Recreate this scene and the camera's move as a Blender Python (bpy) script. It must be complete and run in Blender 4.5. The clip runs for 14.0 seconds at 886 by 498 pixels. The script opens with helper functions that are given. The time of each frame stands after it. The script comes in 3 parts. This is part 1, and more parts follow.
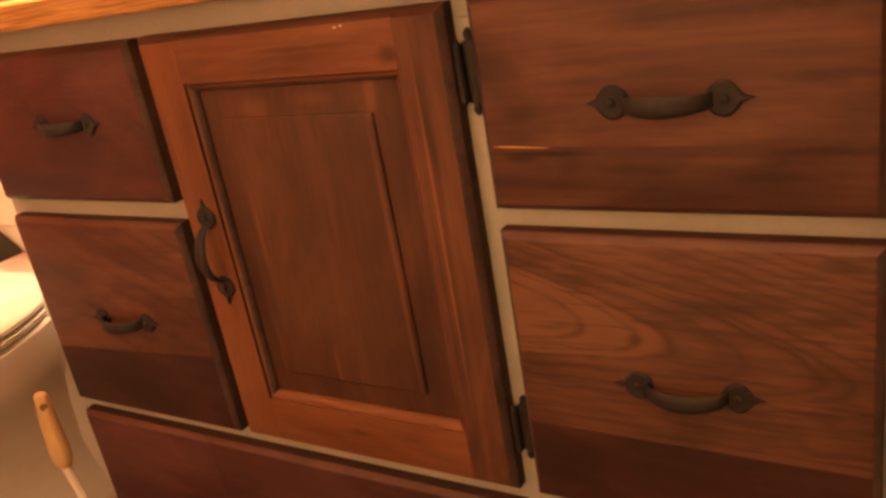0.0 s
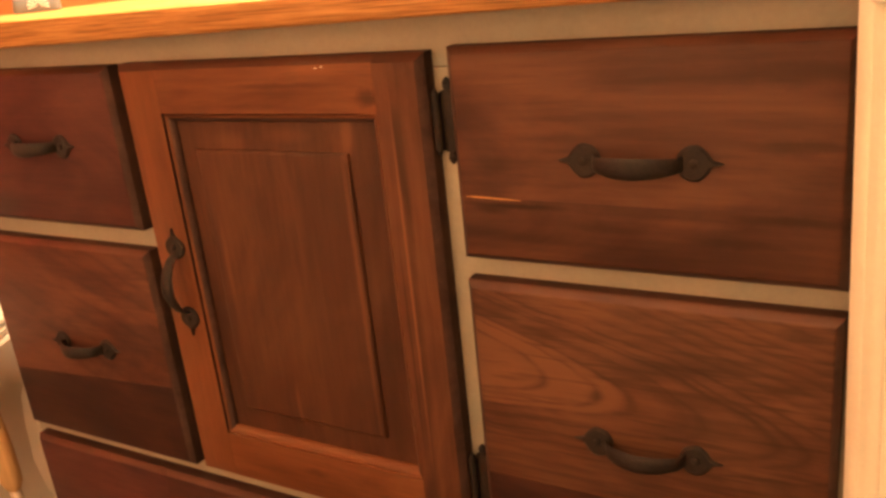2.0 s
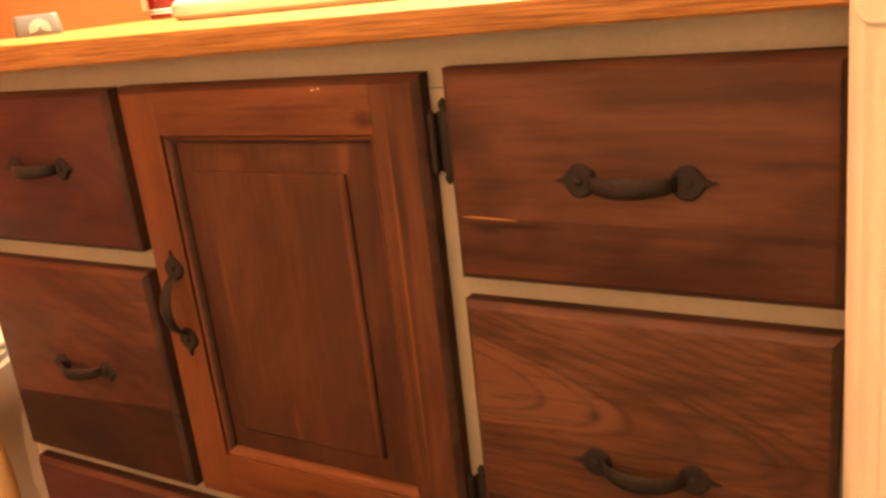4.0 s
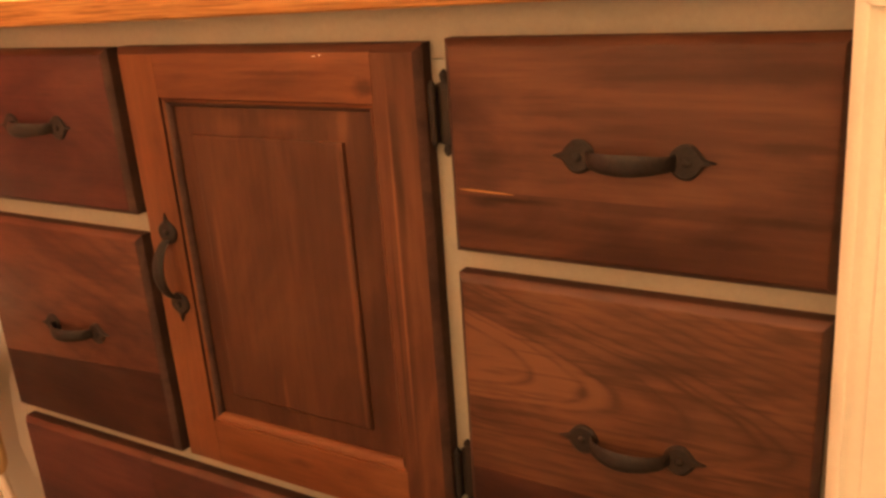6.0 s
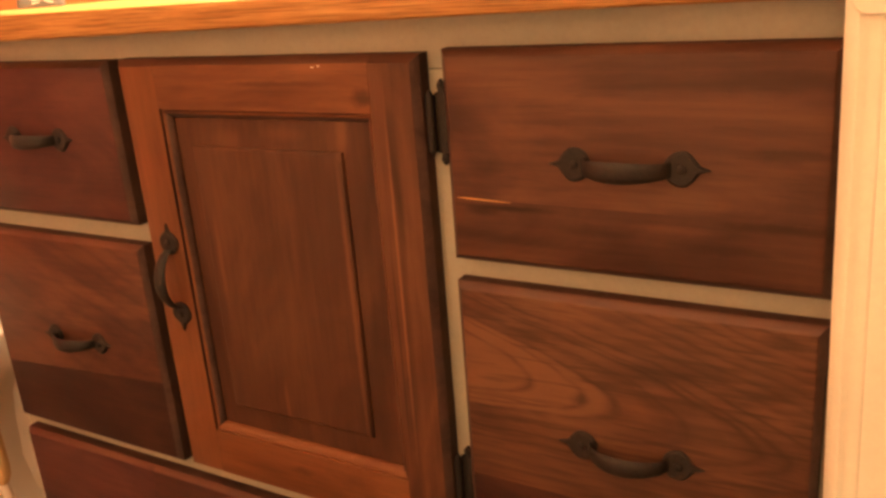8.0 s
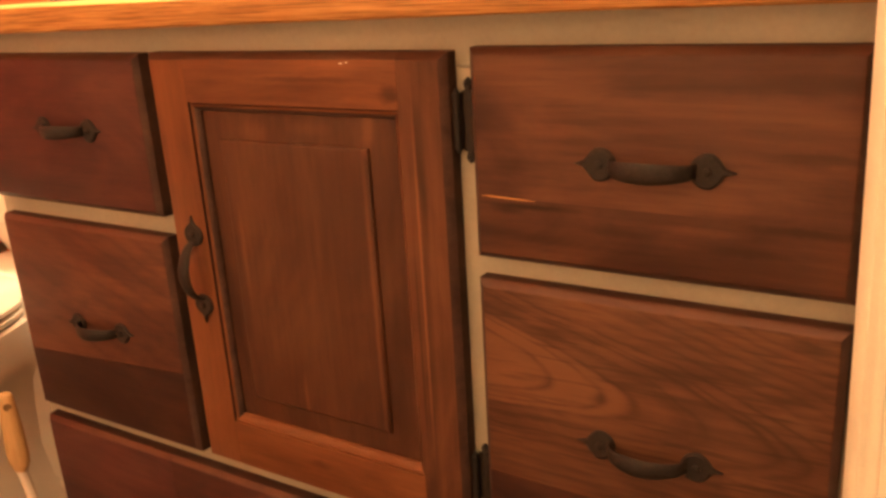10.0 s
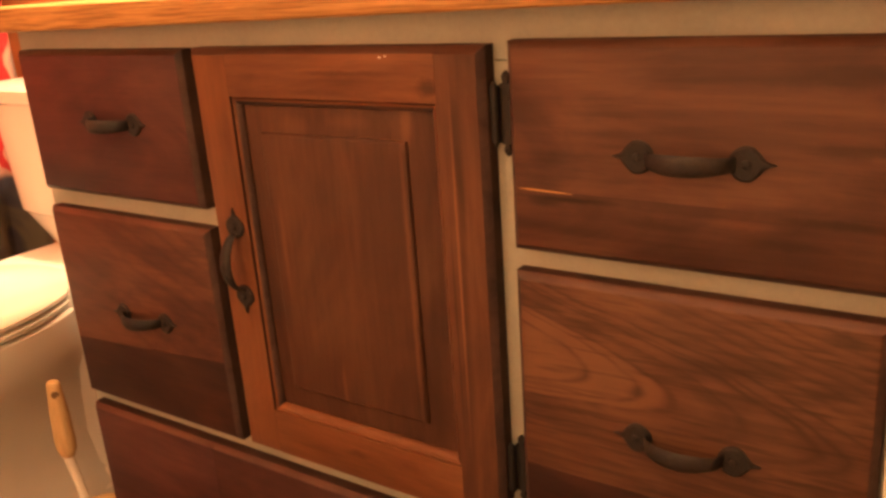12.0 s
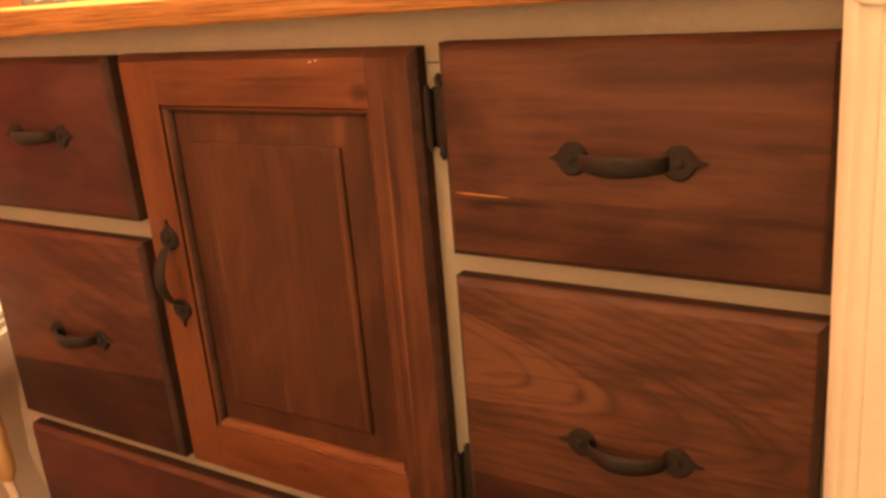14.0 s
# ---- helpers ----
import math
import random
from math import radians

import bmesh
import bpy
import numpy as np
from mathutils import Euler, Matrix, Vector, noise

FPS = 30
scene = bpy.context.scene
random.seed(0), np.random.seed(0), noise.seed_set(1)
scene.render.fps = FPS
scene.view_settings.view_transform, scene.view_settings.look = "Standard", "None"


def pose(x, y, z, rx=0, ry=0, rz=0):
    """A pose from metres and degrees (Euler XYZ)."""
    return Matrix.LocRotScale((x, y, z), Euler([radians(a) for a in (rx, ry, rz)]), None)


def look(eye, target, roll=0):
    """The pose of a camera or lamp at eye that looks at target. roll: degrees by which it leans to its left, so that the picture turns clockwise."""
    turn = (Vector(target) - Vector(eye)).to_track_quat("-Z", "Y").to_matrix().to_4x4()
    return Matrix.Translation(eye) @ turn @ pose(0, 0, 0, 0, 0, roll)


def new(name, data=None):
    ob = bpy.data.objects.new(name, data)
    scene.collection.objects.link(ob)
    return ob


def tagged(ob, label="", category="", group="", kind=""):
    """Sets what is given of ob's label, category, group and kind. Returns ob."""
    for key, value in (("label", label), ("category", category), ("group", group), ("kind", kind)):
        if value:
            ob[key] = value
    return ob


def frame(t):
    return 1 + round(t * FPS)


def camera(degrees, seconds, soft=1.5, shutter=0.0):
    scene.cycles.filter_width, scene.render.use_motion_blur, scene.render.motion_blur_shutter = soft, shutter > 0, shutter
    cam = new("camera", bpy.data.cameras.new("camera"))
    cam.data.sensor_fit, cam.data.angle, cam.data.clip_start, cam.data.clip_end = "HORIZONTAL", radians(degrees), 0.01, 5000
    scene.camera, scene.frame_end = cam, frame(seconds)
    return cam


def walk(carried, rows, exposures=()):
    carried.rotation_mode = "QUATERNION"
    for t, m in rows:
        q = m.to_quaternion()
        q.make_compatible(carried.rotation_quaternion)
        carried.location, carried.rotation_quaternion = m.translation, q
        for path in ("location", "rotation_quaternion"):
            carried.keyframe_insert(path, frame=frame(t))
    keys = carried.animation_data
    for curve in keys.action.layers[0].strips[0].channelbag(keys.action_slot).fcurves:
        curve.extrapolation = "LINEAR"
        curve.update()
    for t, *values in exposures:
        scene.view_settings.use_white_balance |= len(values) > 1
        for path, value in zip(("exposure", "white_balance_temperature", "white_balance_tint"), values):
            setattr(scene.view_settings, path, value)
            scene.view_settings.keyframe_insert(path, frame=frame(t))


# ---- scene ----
cam = camera(54.8, 14.0, soft=2.9)
PATH = [
    (0, (0.315, -0.565, 0.819), (-0.706, 0.995, 0.096), -10.1),
    (0.5, (0.315, -0.558, 0.833), (-0.687, 1.033, 0.153), -9.7),
    (1, (0.317, -0.562, 0.834), (-0.686, 1.037, 0.174), -8.0),
    (1.5, (0.323, -0.561, 0.834), (-0.681, 1.034, 0.163), -7.8),
    (2, (0.319, -0.56, 0.827), (-0.656, 1.059, 0.172), -6.1),
    (2.5, (0.32, -0.561, 0.828), (-0.664, 1.067, 0.21), -5.8),
    (3, (0.324, -0.558, 0.828), (-0.663, 1.069, 0.213), -6.6),
    (5.3, (0.324, -0.558, 0.826), (-0.639, 1.081, 0.203), -4.6),
    (5.5, (0.322, -0.559, 0.818), (-0.63, 1.081, 0.18), -3.7),
    (6, (0.324, -0.561, 0.818), (-0.646, 1.064, 0.171), -4.0),
    (6.5, (0.327, -0.564, 0.818), (-0.648, 1.063, 0.184), -4.0),
    (7, (0.327, -0.563, 0.819), (-0.648, 1.059, 0.171), -4.5),
    (7.5, (0.326, -0.564, 0.819), (-0.651, 1.062, 0.184), -4.4),
    (8, (0.329, -0.564, 0.82), (-0.647, 1.064, 0.19), -4.5),
    (8.2, (0.326, -0.564, 0.826), (-0.644, 1.068, 0.196), -4.4),
    (10.3, (0.326, -0.573, 0.817), (-0.7, 1.029, 0.2), -3.0),
    (10.5, (0.329, -0.573, 0.817), (-0.719, 1.017, 0.207), -2.9),
    (11, (0.325, -0.579, 0.82), (-0.768, 0.982, 0.214), -3.6),
    (11.5, (0.329, -0.58, 0.818), (-0.767, 0.964, 0.174), -4.0),
    (12, (0.329, -0.577, 0.818), (-0.75, 0.985, 0.188), -4.1),
    (12.5, (0.331, -0.575, 0.819), (-0.735, 0.998, 0.195), -4.1),
    (13, (0.332, -0.575, 0.818), (-0.735, 1.003, 0.208), -4.0),
    (13.5, (0.334, -0.565, 0.816), (-0.693, 1.036, 0.198), -4.0),
    (14, (0.336, -0.556, 0.815), (-0.662, 1.059, 0.185), -4.7),
]
walk(cam, [(t, look(eye, target, roll)) for t, eye, target, roll in PATH], [(0, -0.15), (1.5, -0.03), (3, 0.0), (14, 0.0)])

# ---- world, lamps, exposure ----
world = bpy.data.worlds.new("room_world")
world.use_nodes = True
world.node_tree.nodes["Background"].inputs[0].default_value = (1.0, 0.55, 0.25, 1)
world.node_tree.nodes["Background"].inputs[1].default_value = 0.02
scene.world = world
WARM = (1.0, 0.70, 0.418)


def bulb(eye, watts):
    lamp = bpy.data.lights.new("vanity_bulb_lamp", "POINT")
    lamp.energy, lamp.color, lamp.shadow_soft_size = watts, WARM, 0.045
    new("vanity_bulb_lamp", lamp).location = eye


# the row of round bulbs over the mirror
for bulb_x in (-0.38, -0.21, -0.04):
    bulb((bulb_x, 0.42, 1.78), 96)


# ---- materials ----
def nodes_of(name):
    m = bpy.data.materials.new(name)
    m.use_nodes = True
    t = m.node_tree
    return m, t, t.nodes["Principled BSDF"]


def add(t, kind, **values):
    n = t.nodes.new(kind)
    for key, value in values.items():
        n.inputs[key].default_value = value
    return n


def maths(t, op, a, b=None):
    n = t.nodes.new("ShaderNodeMath")
    n.operation = op
    for i, v in enumerate((a, b)):
        if v is None:
            continue
        if isinstance(v, (int, float)):
            n.inputs[i].default_value = v
        else:
            t.links.new(v, n.inputs[i])
    return n.outputs[0]


def ramp(t, fac, stops):
    n = t.nodes.new("ShaderNodeValToRGB")
    e = n.color_ramp.elements
    while len(e) < len(stops):
        e.new(0.5)
    for el, (p, c) in zip(e, stops):
        el.position, el.color = p, (*c, 1)
    t.links.new(fac, n.inputs[0])
    return n.outputs[0]


def mix(t, fac, a, b, blend="MIX"):
    n = t.nodes.new("ShaderNodeMix")
    n.data_type, n.blend_type = "RGBA", blend
    for i, v in ((0, fac), (6, a), (7, b)):
        if isinstance(v, (int, float)):
            n.inputs[i].default_value = v
        elif isinstance(v, tuple):
            n.inputs[i].default_value = (*v, 1)
        else:
            t.links.new(v, n.inputs[i])
    return n.outputs[2]


def stretched(t, scale, shift_by_object=True):
    """Object coordinates, moved by a random amount for each object and stretched along the grain."""
    tc = t.nodes.new("ShaderNodeTexCoord")
    vec = tc.outputs["Object"]
    if shift_by_object:
        info = t.nodes.new("ShaderNodeObjectInfo")
        sh = t.nodes.new("ShaderNodeVectorMath")
        sh.operation = "SCALE"
        sh.inputs[0].default_value = (3.1, 5.7, 4.3)
        t.links.new(info.outputs["Random"], sh.inputs["Scale"])
        ad = t.nodes.new("ShaderNodeVectorMath")
        t.links.new(vec, ad.inputs[0])
        t.links.new(sh.outputs[0], ad.inputs[1])
        vec = ad.outputs[0]
    mp = t.nodes.new("ShaderNodeMapping")
    mp.inputs["Scale"].default_value = scale
    t.links.new(vec, mp.inputs[0])
    return mp.outputs[0]


def noise_of(t, vec, scale, detail=3.0, rough=0.5, distortion=0.0):
    n = add(t, "ShaderNodeTexNoise", Scale=scale, Detail=detail, Roughness=rough, Distortion=distortion)
    t.links.new(vec, n.inputs["Vector"])
    return n.outputs["Fac"]


def bumped(t, bsdf, height, strength, distance):
    b = add(t, "ShaderNodeBump", Strength=strength, Distance=distance)
    t.links.new(height, b.inputs["Height"])
    t.links.new(b.outputs[0], bsdf.inputs["Normal"])


def wood(name, dark, mid, light, axis, rings=9.0, figure=5.0, rough=0.45, streak=0.5, pores=0.25, lines=0.30, long=0.30, cathedral=None, heart=None, ring_dark=0.35, pore_scale=420.0, fibre_scale=210.0, fibres=0.27, stretch=0.05, broad_scale=13.0, pore_cut=(0.56, 0.68), marks=()):
    """Board with growth lines along an axis (0: x, 2: z), fine fibres, dark streaks and open pores."""
    m, t, bsdf = nodes_of(name)
    deep = tuple(v * 0.5 for v in dark)

    def run(f):
        return [f if i == axis else 1.0 for i in range(3)]

    tc = t.nodes.new("ShaderNodeTexCoord")
    sep = t.nodes.new("ShaderNodeSeparateXYZ")
    t.links.new(tc.outputs["Object"], sep.inputs[0])
    fvec = stretched(t, run(stretch))
    low = noise_of(t, stretched(t, run(long)), figure, 3.0, 0.45, 0.25)
    if cathedral:
        # nested tongues: along a tilted centre line plus a bow across it, bent by slow noise
        cx, cz, tilt, bow, step, wander = cathedral
        c, sn = math.cos(radians(tilt)), math.sin(radians(tilt))
        dx, dz = maths(t, "SUBTRACT", sep.outputs["X"], cx), maths(t, "SUBTRACT", sep.outputs["Z"], cz)
        u = maths(t, "ADD", maths(t, "MULTIPLY", dx, c), maths(t, "MULTIPLY", dz, sn))
        w = maths(t, "SUBTRACT", maths(t, "MULTIPLY", dz, c), maths(t, "MULTIPLY", dx, sn))
        w = maths(t, "ADD", w, maths(t, "MULTIPLY", maths(t, "SUBTRACT", noise_of(t, stretched(t, run(0.5)), 22.0, 3.0, 0.55), 0.5), 0.016))
        root = maths(t, "SQRT", maths(t, "ADD", maths(t, "MULTIPLY", w, w), 0.045 ** 2))
        arch = maths(t, "ADD", u, maths(t, "MULTIPLY", maths(t, "SUBTRACT", root, 0.045), bow))
        arch = maths(t, "ADD", arch, maths(t, "MULTIPLY", maths(t, "SUBTRACT", low, 0.5), wander))
        saw = maths(t, "FRACT", maths(t, "DIVIDE", arch, step))
    else:
        wave = noise_of(t, stretched(t, run(0.25)), 60.0, 3.0)
        saw = maths(t, "FRACT", maths(t, "MULTIPLY", maths(t, "ADD", low, maths(t, "MULTIPLY", wave, 0.03)), rings))
    band = ramp(t, saw, [(0.0, (0.35, 0.35, 0.35)), (0.55, (0.75, 0.75, 0.75)), (0.86, (0.05, 0.05, 0.05)), (1.0, (0.35, 0.35, 0.35))])
    fibre = noise_of(t, fvec, fibre_scale, 4.0, 0.62)
    broad = noise_of(t, stretched(t, run(0.36)), broad_scale, 4.0, 0.58, 1.3)
    tone = maths(t, "ADD", maths(t, "MULTIPLY", band, lines), maths(t, "MULTIPLY", fibre, fibres))
    tone = maths(t, "ADD", tone, maths(t, "MULTIPLY", broad, 1.02 - lines - fibres))
    col = ramp(t, tone, [(0.34, dark), (0.50, mid), (0.66, light)])
    if heart:
        # the paler sapwood inside the innermost tongue
        inside = ramp(t, maths(t, "DIVIDE", arch, heart[0] * 2), [(0.46, (1, 1, 1)), (0.52, (0, 0, 0))])
        col = mix(t, maths(t, "MULTIPLY", inside, heart[1]), col, tuple(v * 1.3 for v in light))
        edge = 0.0
        for tip in heart[2]:
            near = maths(t, "SUBTRACT", 1.0, maths(t, "DIVIDE", maths(t, "ABSOLUTE", maths(t, "SUBTRACT", arch, tip)), 0.0075))
            edge = maths(t, "MAXIMUM", edge, near)
        uneven = ramp(t, noise_of(t, tc.outputs["Object"], 38.0, 2.0), [(0.35, (0.25, 0.25, 0.25)), (0.60, (1, 1, 1))])
        col = mix(t, maths(t, "MULTIPLY", maths(t, "MULTIPLY", edge, uneven), 0.62), col, tuple(v * 0.8 for v in dark))
    # late wood: each growth ring ends in a thin dark line, stronger here and weaker there
    late = ramp(t, saw, [(0.0, (0.15, 0.15, 0.15)), (0.10, (0, 0, 0)), (0.45, (0, 0, 0)), (0.75, (0.25, 0.25, 0.25)), (0.91, (1, 1, 1)), (0.97, (0.7, 0.7, 0.7)), (1.0, (0.15, 0.15, 0.15))])
    patch = ramp(t, noise_of(t, stretched(t, run(0.4)), 21.0, 2.0), [(0.44, (0.0, 0.0, 0.0)), (0.60, (1, 1, 1))])
    col = mix(t, maths(t, "MULTIPLY", maths(t, "MULTIPLY", late, patch), ring_dark), col, tuple(v * 0.62 for v in dark))
    dk = noise_of(t, stretched(t, run(0.17)), 17.0, 3.0, 0.55, 0.8)
    dkf = ramp(t, dk, [(0.54, (0, 0, 0)), (0.74, (1, 1, 1))])
    col = mix(t, maths(t, "MULTIPLY", dkf, streak), col, deep)
    pore = ramp(t, noise_of(t, fvec, pore_scale, 2.0, 0.5), [(pore_cut[0], (0, 0, 0)), (pore_cut[1], (1, 1, 1))])
    col = mix(t, maths(t, "MULTIPLY", pore, pores), col, deep)
    for cx, cz, rx, rz, amount in marks:
        # knots and mineral streaks at their places in the board, and the panel's painted highlights
        wob = maths(t, "MULTIPLY", maths(t, "SUBTRACT", noise_of(t, tc.outputs["Object"], 55.0, 3.0, 0.6), 0.5), 1.5)
        dx = maths(t, "DIVIDE", maths(t, "SUBTRACT", sep.outputs["X"], cx), rx)
        dz = maths(t, "DIVIDE", maths(t, "SUBTRACT", sep.outputs["Z"], cz), rz)
        if axis == 0:
            dz = maths(t, "ADD", dz, wob)
        else:
            dx = maths(t, "ADD", dx, maths(t, "MULTIPLY", wob, 0.5))
        dist = maths(t, "ADD", maths(t, "MULTIPLY", dx, dx), maths(t, "MULTIPLY", dz, dz))
        spot = ramp(t, dist, [(0.05, (1, 1, 1)), (0.45, (0.45, 0.45, 0.45)), (1.0, (0, 0, 0))])
        col = mix(t, maths(t, "MULTIPLY", spot, abs(amount)), col, tuple(v * 1.7 for v in light) if amount < 0 else tuple(v * 0.45 for v in dark))
    t.links.new(col, bsdf.inputs["Base Color"])
    smudge = noise_of(t, stretched(t, (1, 1, 1)), 9.0, 3.0)
    bsdf.inputs["Specular IOR Level"].default_value = 0.28
    t.links.new(maths(t, "MULTIPLY_ADD", smudge, 0.25), bsdf.inputs["Roughness"])
    t.nodes[-1].inputs[2].default_value = rough
    bumped(t, bsdf, fibre, 0.10, 0.0006)
    return m


def paint(name, base, rough=0.5, mottle=0.08, grain=220.0, bump=0.05):
    """Brushed or rolled paint, with faint dirt at a larger scale."""
    m, t, bsdf = nodes_of(name)
    vec = stretched(t, (1, 1, 1), False)
    big = noise_of(t, vec, 6.0, 4.0, 0.6)
    fine = noise_of(t, vec, grain, 3.0, 0.6)
    low = tuple(v * (1 - 2.2 * mottle) for v in base)
    high = tuple(min(1, v * (1 + mottle)) for v in base)
    col = ramp(t, maths(t, "ADD", maths(t, "MULTIPLY", big, 0.75), maths(t, "MULTIPLY", fine, 0.25)), [(0.3, low), (0.7, high)])
    t.links.new(col, bsdf.inputs["Base Color"])
    bsdf.inputs["Roughness"].default_value = rough
    bumped(t, bsdf, fine, bump, 0.0015)
    return m


def iron(name):
    m, t, bsdf = nodes_of(name)
    vec = stretched(t, (1, 1, 1), False)
    fine = noise_of(t, vec, 340.0, 4.0, 0.6)
    col = ramp(t, fine, [(0.35, (0.0088, 0.0055, 0.0040)), (0.7, (0.0195, 0.0124, 0.0084))])
    t.links.new(col, bsdf.inputs["Base Color"])
    bsdf.inputs["Metallic"].default_value = 0.15
    bsdf.inputs["Roughness"].default_value = 0.66
    bumped(t, bsdf, fine, 0.35, 0.0010)
    return m


def china(name, base, rough=0.12):
    m, t, bsdf = nodes_of(name)
    vec = stretched(t, (1, 1, 1), False)
    col = ramp(t, noise_of(t, vec, 5.0, 3.0), [(0.3, tuple(v * 0.93 for v in base)), (0.7, base)])
    t.links.new(col, bsdf.inputs["Base Color"])
    bsdf.inputs["Roughness"].default_value = rough
    return m


def floor_tiles(name):
    m, t, bsdf = nodes_of(name)
    vec = stretched(t, (1, 1, 1), False)
    col = ramp(t, noise_of(t, vec, 8.0, 5.0, 0.6), [(0.3, (0.030, 0.021, 0.015)), (0.7, (0.055, 0.042, 0.030))])
    t.links.new(col, bsdf.inputs["Base Color"])
    bsdf.inputs["Roughness"].default_value = 0.45
    return m


def curtain_cloth(name):
    """Red cloth with grey and olive leaves and a dark hem."""
    m, t, bsdf = nodes_of(name)
    tc = t.nodes.new("ShaderNodeTexCoord")
    sep = t.nodes.new("ShaderNodeSeparateXYZ")
    t.links.new(tc.outputs["Object"], sep.inputs[0])
    blot = noise_of(t, tc.outputs["Object"], 5.5, 2.0, 0.5, 1.2)
    warp = t.nodes.new("ShaderNodeMapping")
    warp.inputs["Rotation"].default_value = (0.6, 0.0, 0.0)
    warp.inputs["Scale"].default_value = (0.2, 1.9, 1.0)
    t.links.new(tc.outputs["Object"], warp.inputs[0])
    cell = add(t, "ShaderNodeTexVoronoi", Scale=5.5)
    bend = add(t, "ShaderNodeTexNoise", Scale=7.0, Detail=2.0)
    t.links.new(tc.outputs["Object"], bend.inputs["Vector"])
    pushed = t.nodes.new("ShaderNodeVectorMath")
    pushed.operation = "MULTIPLY_ADD"
    pushed.inputs[1].default_value = (0.22, 0.22, 0.22)
    t.links.new(bend.outputs["Color"], pushed.inputs[0])
    t.links.new(warp.outputs[0], pushed.inputs[2])
    t.links.new(pushed.outputs[0], cell.inputs["Vector"])
    leaf = ramp(t, cell.outputs["Distance"], [(0.46, (1, 1, 1)), (0.50, (0, 0, 0))])
    rim = ramp(t, cell.outputs["Distance"], [(0.38, (0, 0, 0)), (0.42, (1, 1, 1))])
    tint = ramp(t, noise_of(t, tc.outputs["Object"], 9.0, 2.0), [(0.40, (0.22, 0.20, 0.16)), (0.52, (0.42, 0.30, 0.24)), (0.62, (0.60, 0.12, 0.10))])
    tint = mix(t, rim, tint, (0.66, 0.40, 0.28))
    weave = noise_of(t, tc.outputs["Object"], 600.0, 2.0)
    red = ramp(t, weave, [(0.3, (0.50, 0.02, 0.025)), (0.7, (0.70, 0.045, 0.04))])
    col = mix(t, maths(t, "MULTIPLY", leaf, 0.85), red, tint)
    low = maths(t, "ADD", sep.outputs["Z"], maths(t, "MULTIPLY", blot, 0.10))
    hem = ramp(t, low, [(0.468, (1, 1, 1)), (0.478, (0, 0, 0))])
    navy = ramp(t, blot, [(0.40, (0.085, 0.080, 0.105)), (0.50, (0.13, 0.12, 0.13)), (0.58, (0.24, 0.21, 0.15))])
    col = mix(t, hem, col, navy)
    t.links.new(col, bsdf.inputs["Base Color"])
    bsdf.inputs["Roughness"].default_value = 0.8
    return m


WALNUT = wood("walnut_along_x", (0.0436, 0.0181, 0.0114), (0.0819, 0.0346, 0.0205), (0.1272, 0.0568, 0.0319), 0, rings=6, figure=5.5, streak=0.35, lines=0.16, marks=((0.033, 0.672, 0.018, 0.013, 0.3), (0.240, 0.735, 0.060, 0.010, 0.4), (0.250, 0.690, 0.040, 0.006, 0.45), (0.085, 0.700, 0.060, 0.006, -0.18)))
WALNUT_STREAKY = wood("walnut_streaky", (0.0392, 0.0159, 0.0100), (0.0750, 0.0317, 0.0188), (0.1183, 0.0523, 0.0294), 0, rings=6, figure=6.0, streak=0.5, lines=0.18, marks=((0.048, 0.6405, 0.050, 0.0034, 0.9), (0.030, 0.637, 0.018, 0.004, 0.7), (0.120, 0.628, 0.035, 0.006, 0.5), (0.210, 0.622, 0.035, 0.005, 0.5), (0.245, 0.640, 0.045, 0.004, 0.6), (0.180, 0.634, 0.040, 0.004, -0.2)))
WALNUT_FIGURED = wood("walnut_figured", (0.0444, 0.0176, 0.0092), (0.0799, 0.0337, 0.0170), (0.1288, 0.0585, 0.0292), 0, figure=9.0, streak=0.20, lines=0.10, long=0.5, cathedral=(0.0, 0.504, -8.0, 8.0, 0.062, 0.06), heart=(0.131, 0.62, (0.060, 0.106, 0.133, 0.190, 0.242, 0.262, 0.300)), ring_dark=0.20, pores=0.4, pore_scale=300.0, marks=((0.254, 0.561, 0.018, 0.008, 0.45), (0.105, 0.488, 0.012, 0.007, 0.35)))
WALNUT_DARK = wood("walnut_heartwood", (0.0184, 0.0060, 0.0049), (0.0331, 0.0115, 0.0082), (0.0554, 0.0202, 0.0123), 0, lines=0.14)
MAHOGANY = wood("reddish_board", (0.0339, 0.0098, 0.0090), (0.0605, 0.0183, 0.0152), (0.0880, 0.0296, 0.0224), 0, rings=5, streak=0.45, lines=0.12)
RED_FIGURED = wood("reddish_figured_board", (0.0388, 0.0127, 0.0084), (0.0718, 0.0255, 0.0147), (0.1121, 0.0438, 0.0239), 0, figure=7.0, streak=0.35, lines=0.08, long=0.45, cathedral=(-0.62, 0.385, -14.0, 7.0, 0.140, 0.16), ring_dark=0.18)
STILE_WOOD = wood("orange_stile_wood", (0.0939, 0.0322, 0.0125), (0.1476, 0.0524, 0.0193), (0.1878, 0.0727, 0.0278), 2, streak=0.25, lines=0.14)
STILE_DARK = wood("brown_stile_wood", (0.0520, 0.0188, 0.0098), (0.0950, 0.0365, 0.0172), (0.1450, 0.0600, 0.0285), 2, rings=9, figure=11.0, lines=0.22, long=0.06, ring_dark=0.6, marks=((-0.0535, 0.560, 0.0022, 0.200, -0.6), (-0.0600, 0.500, 0.0016, 0.140, 0.5)))
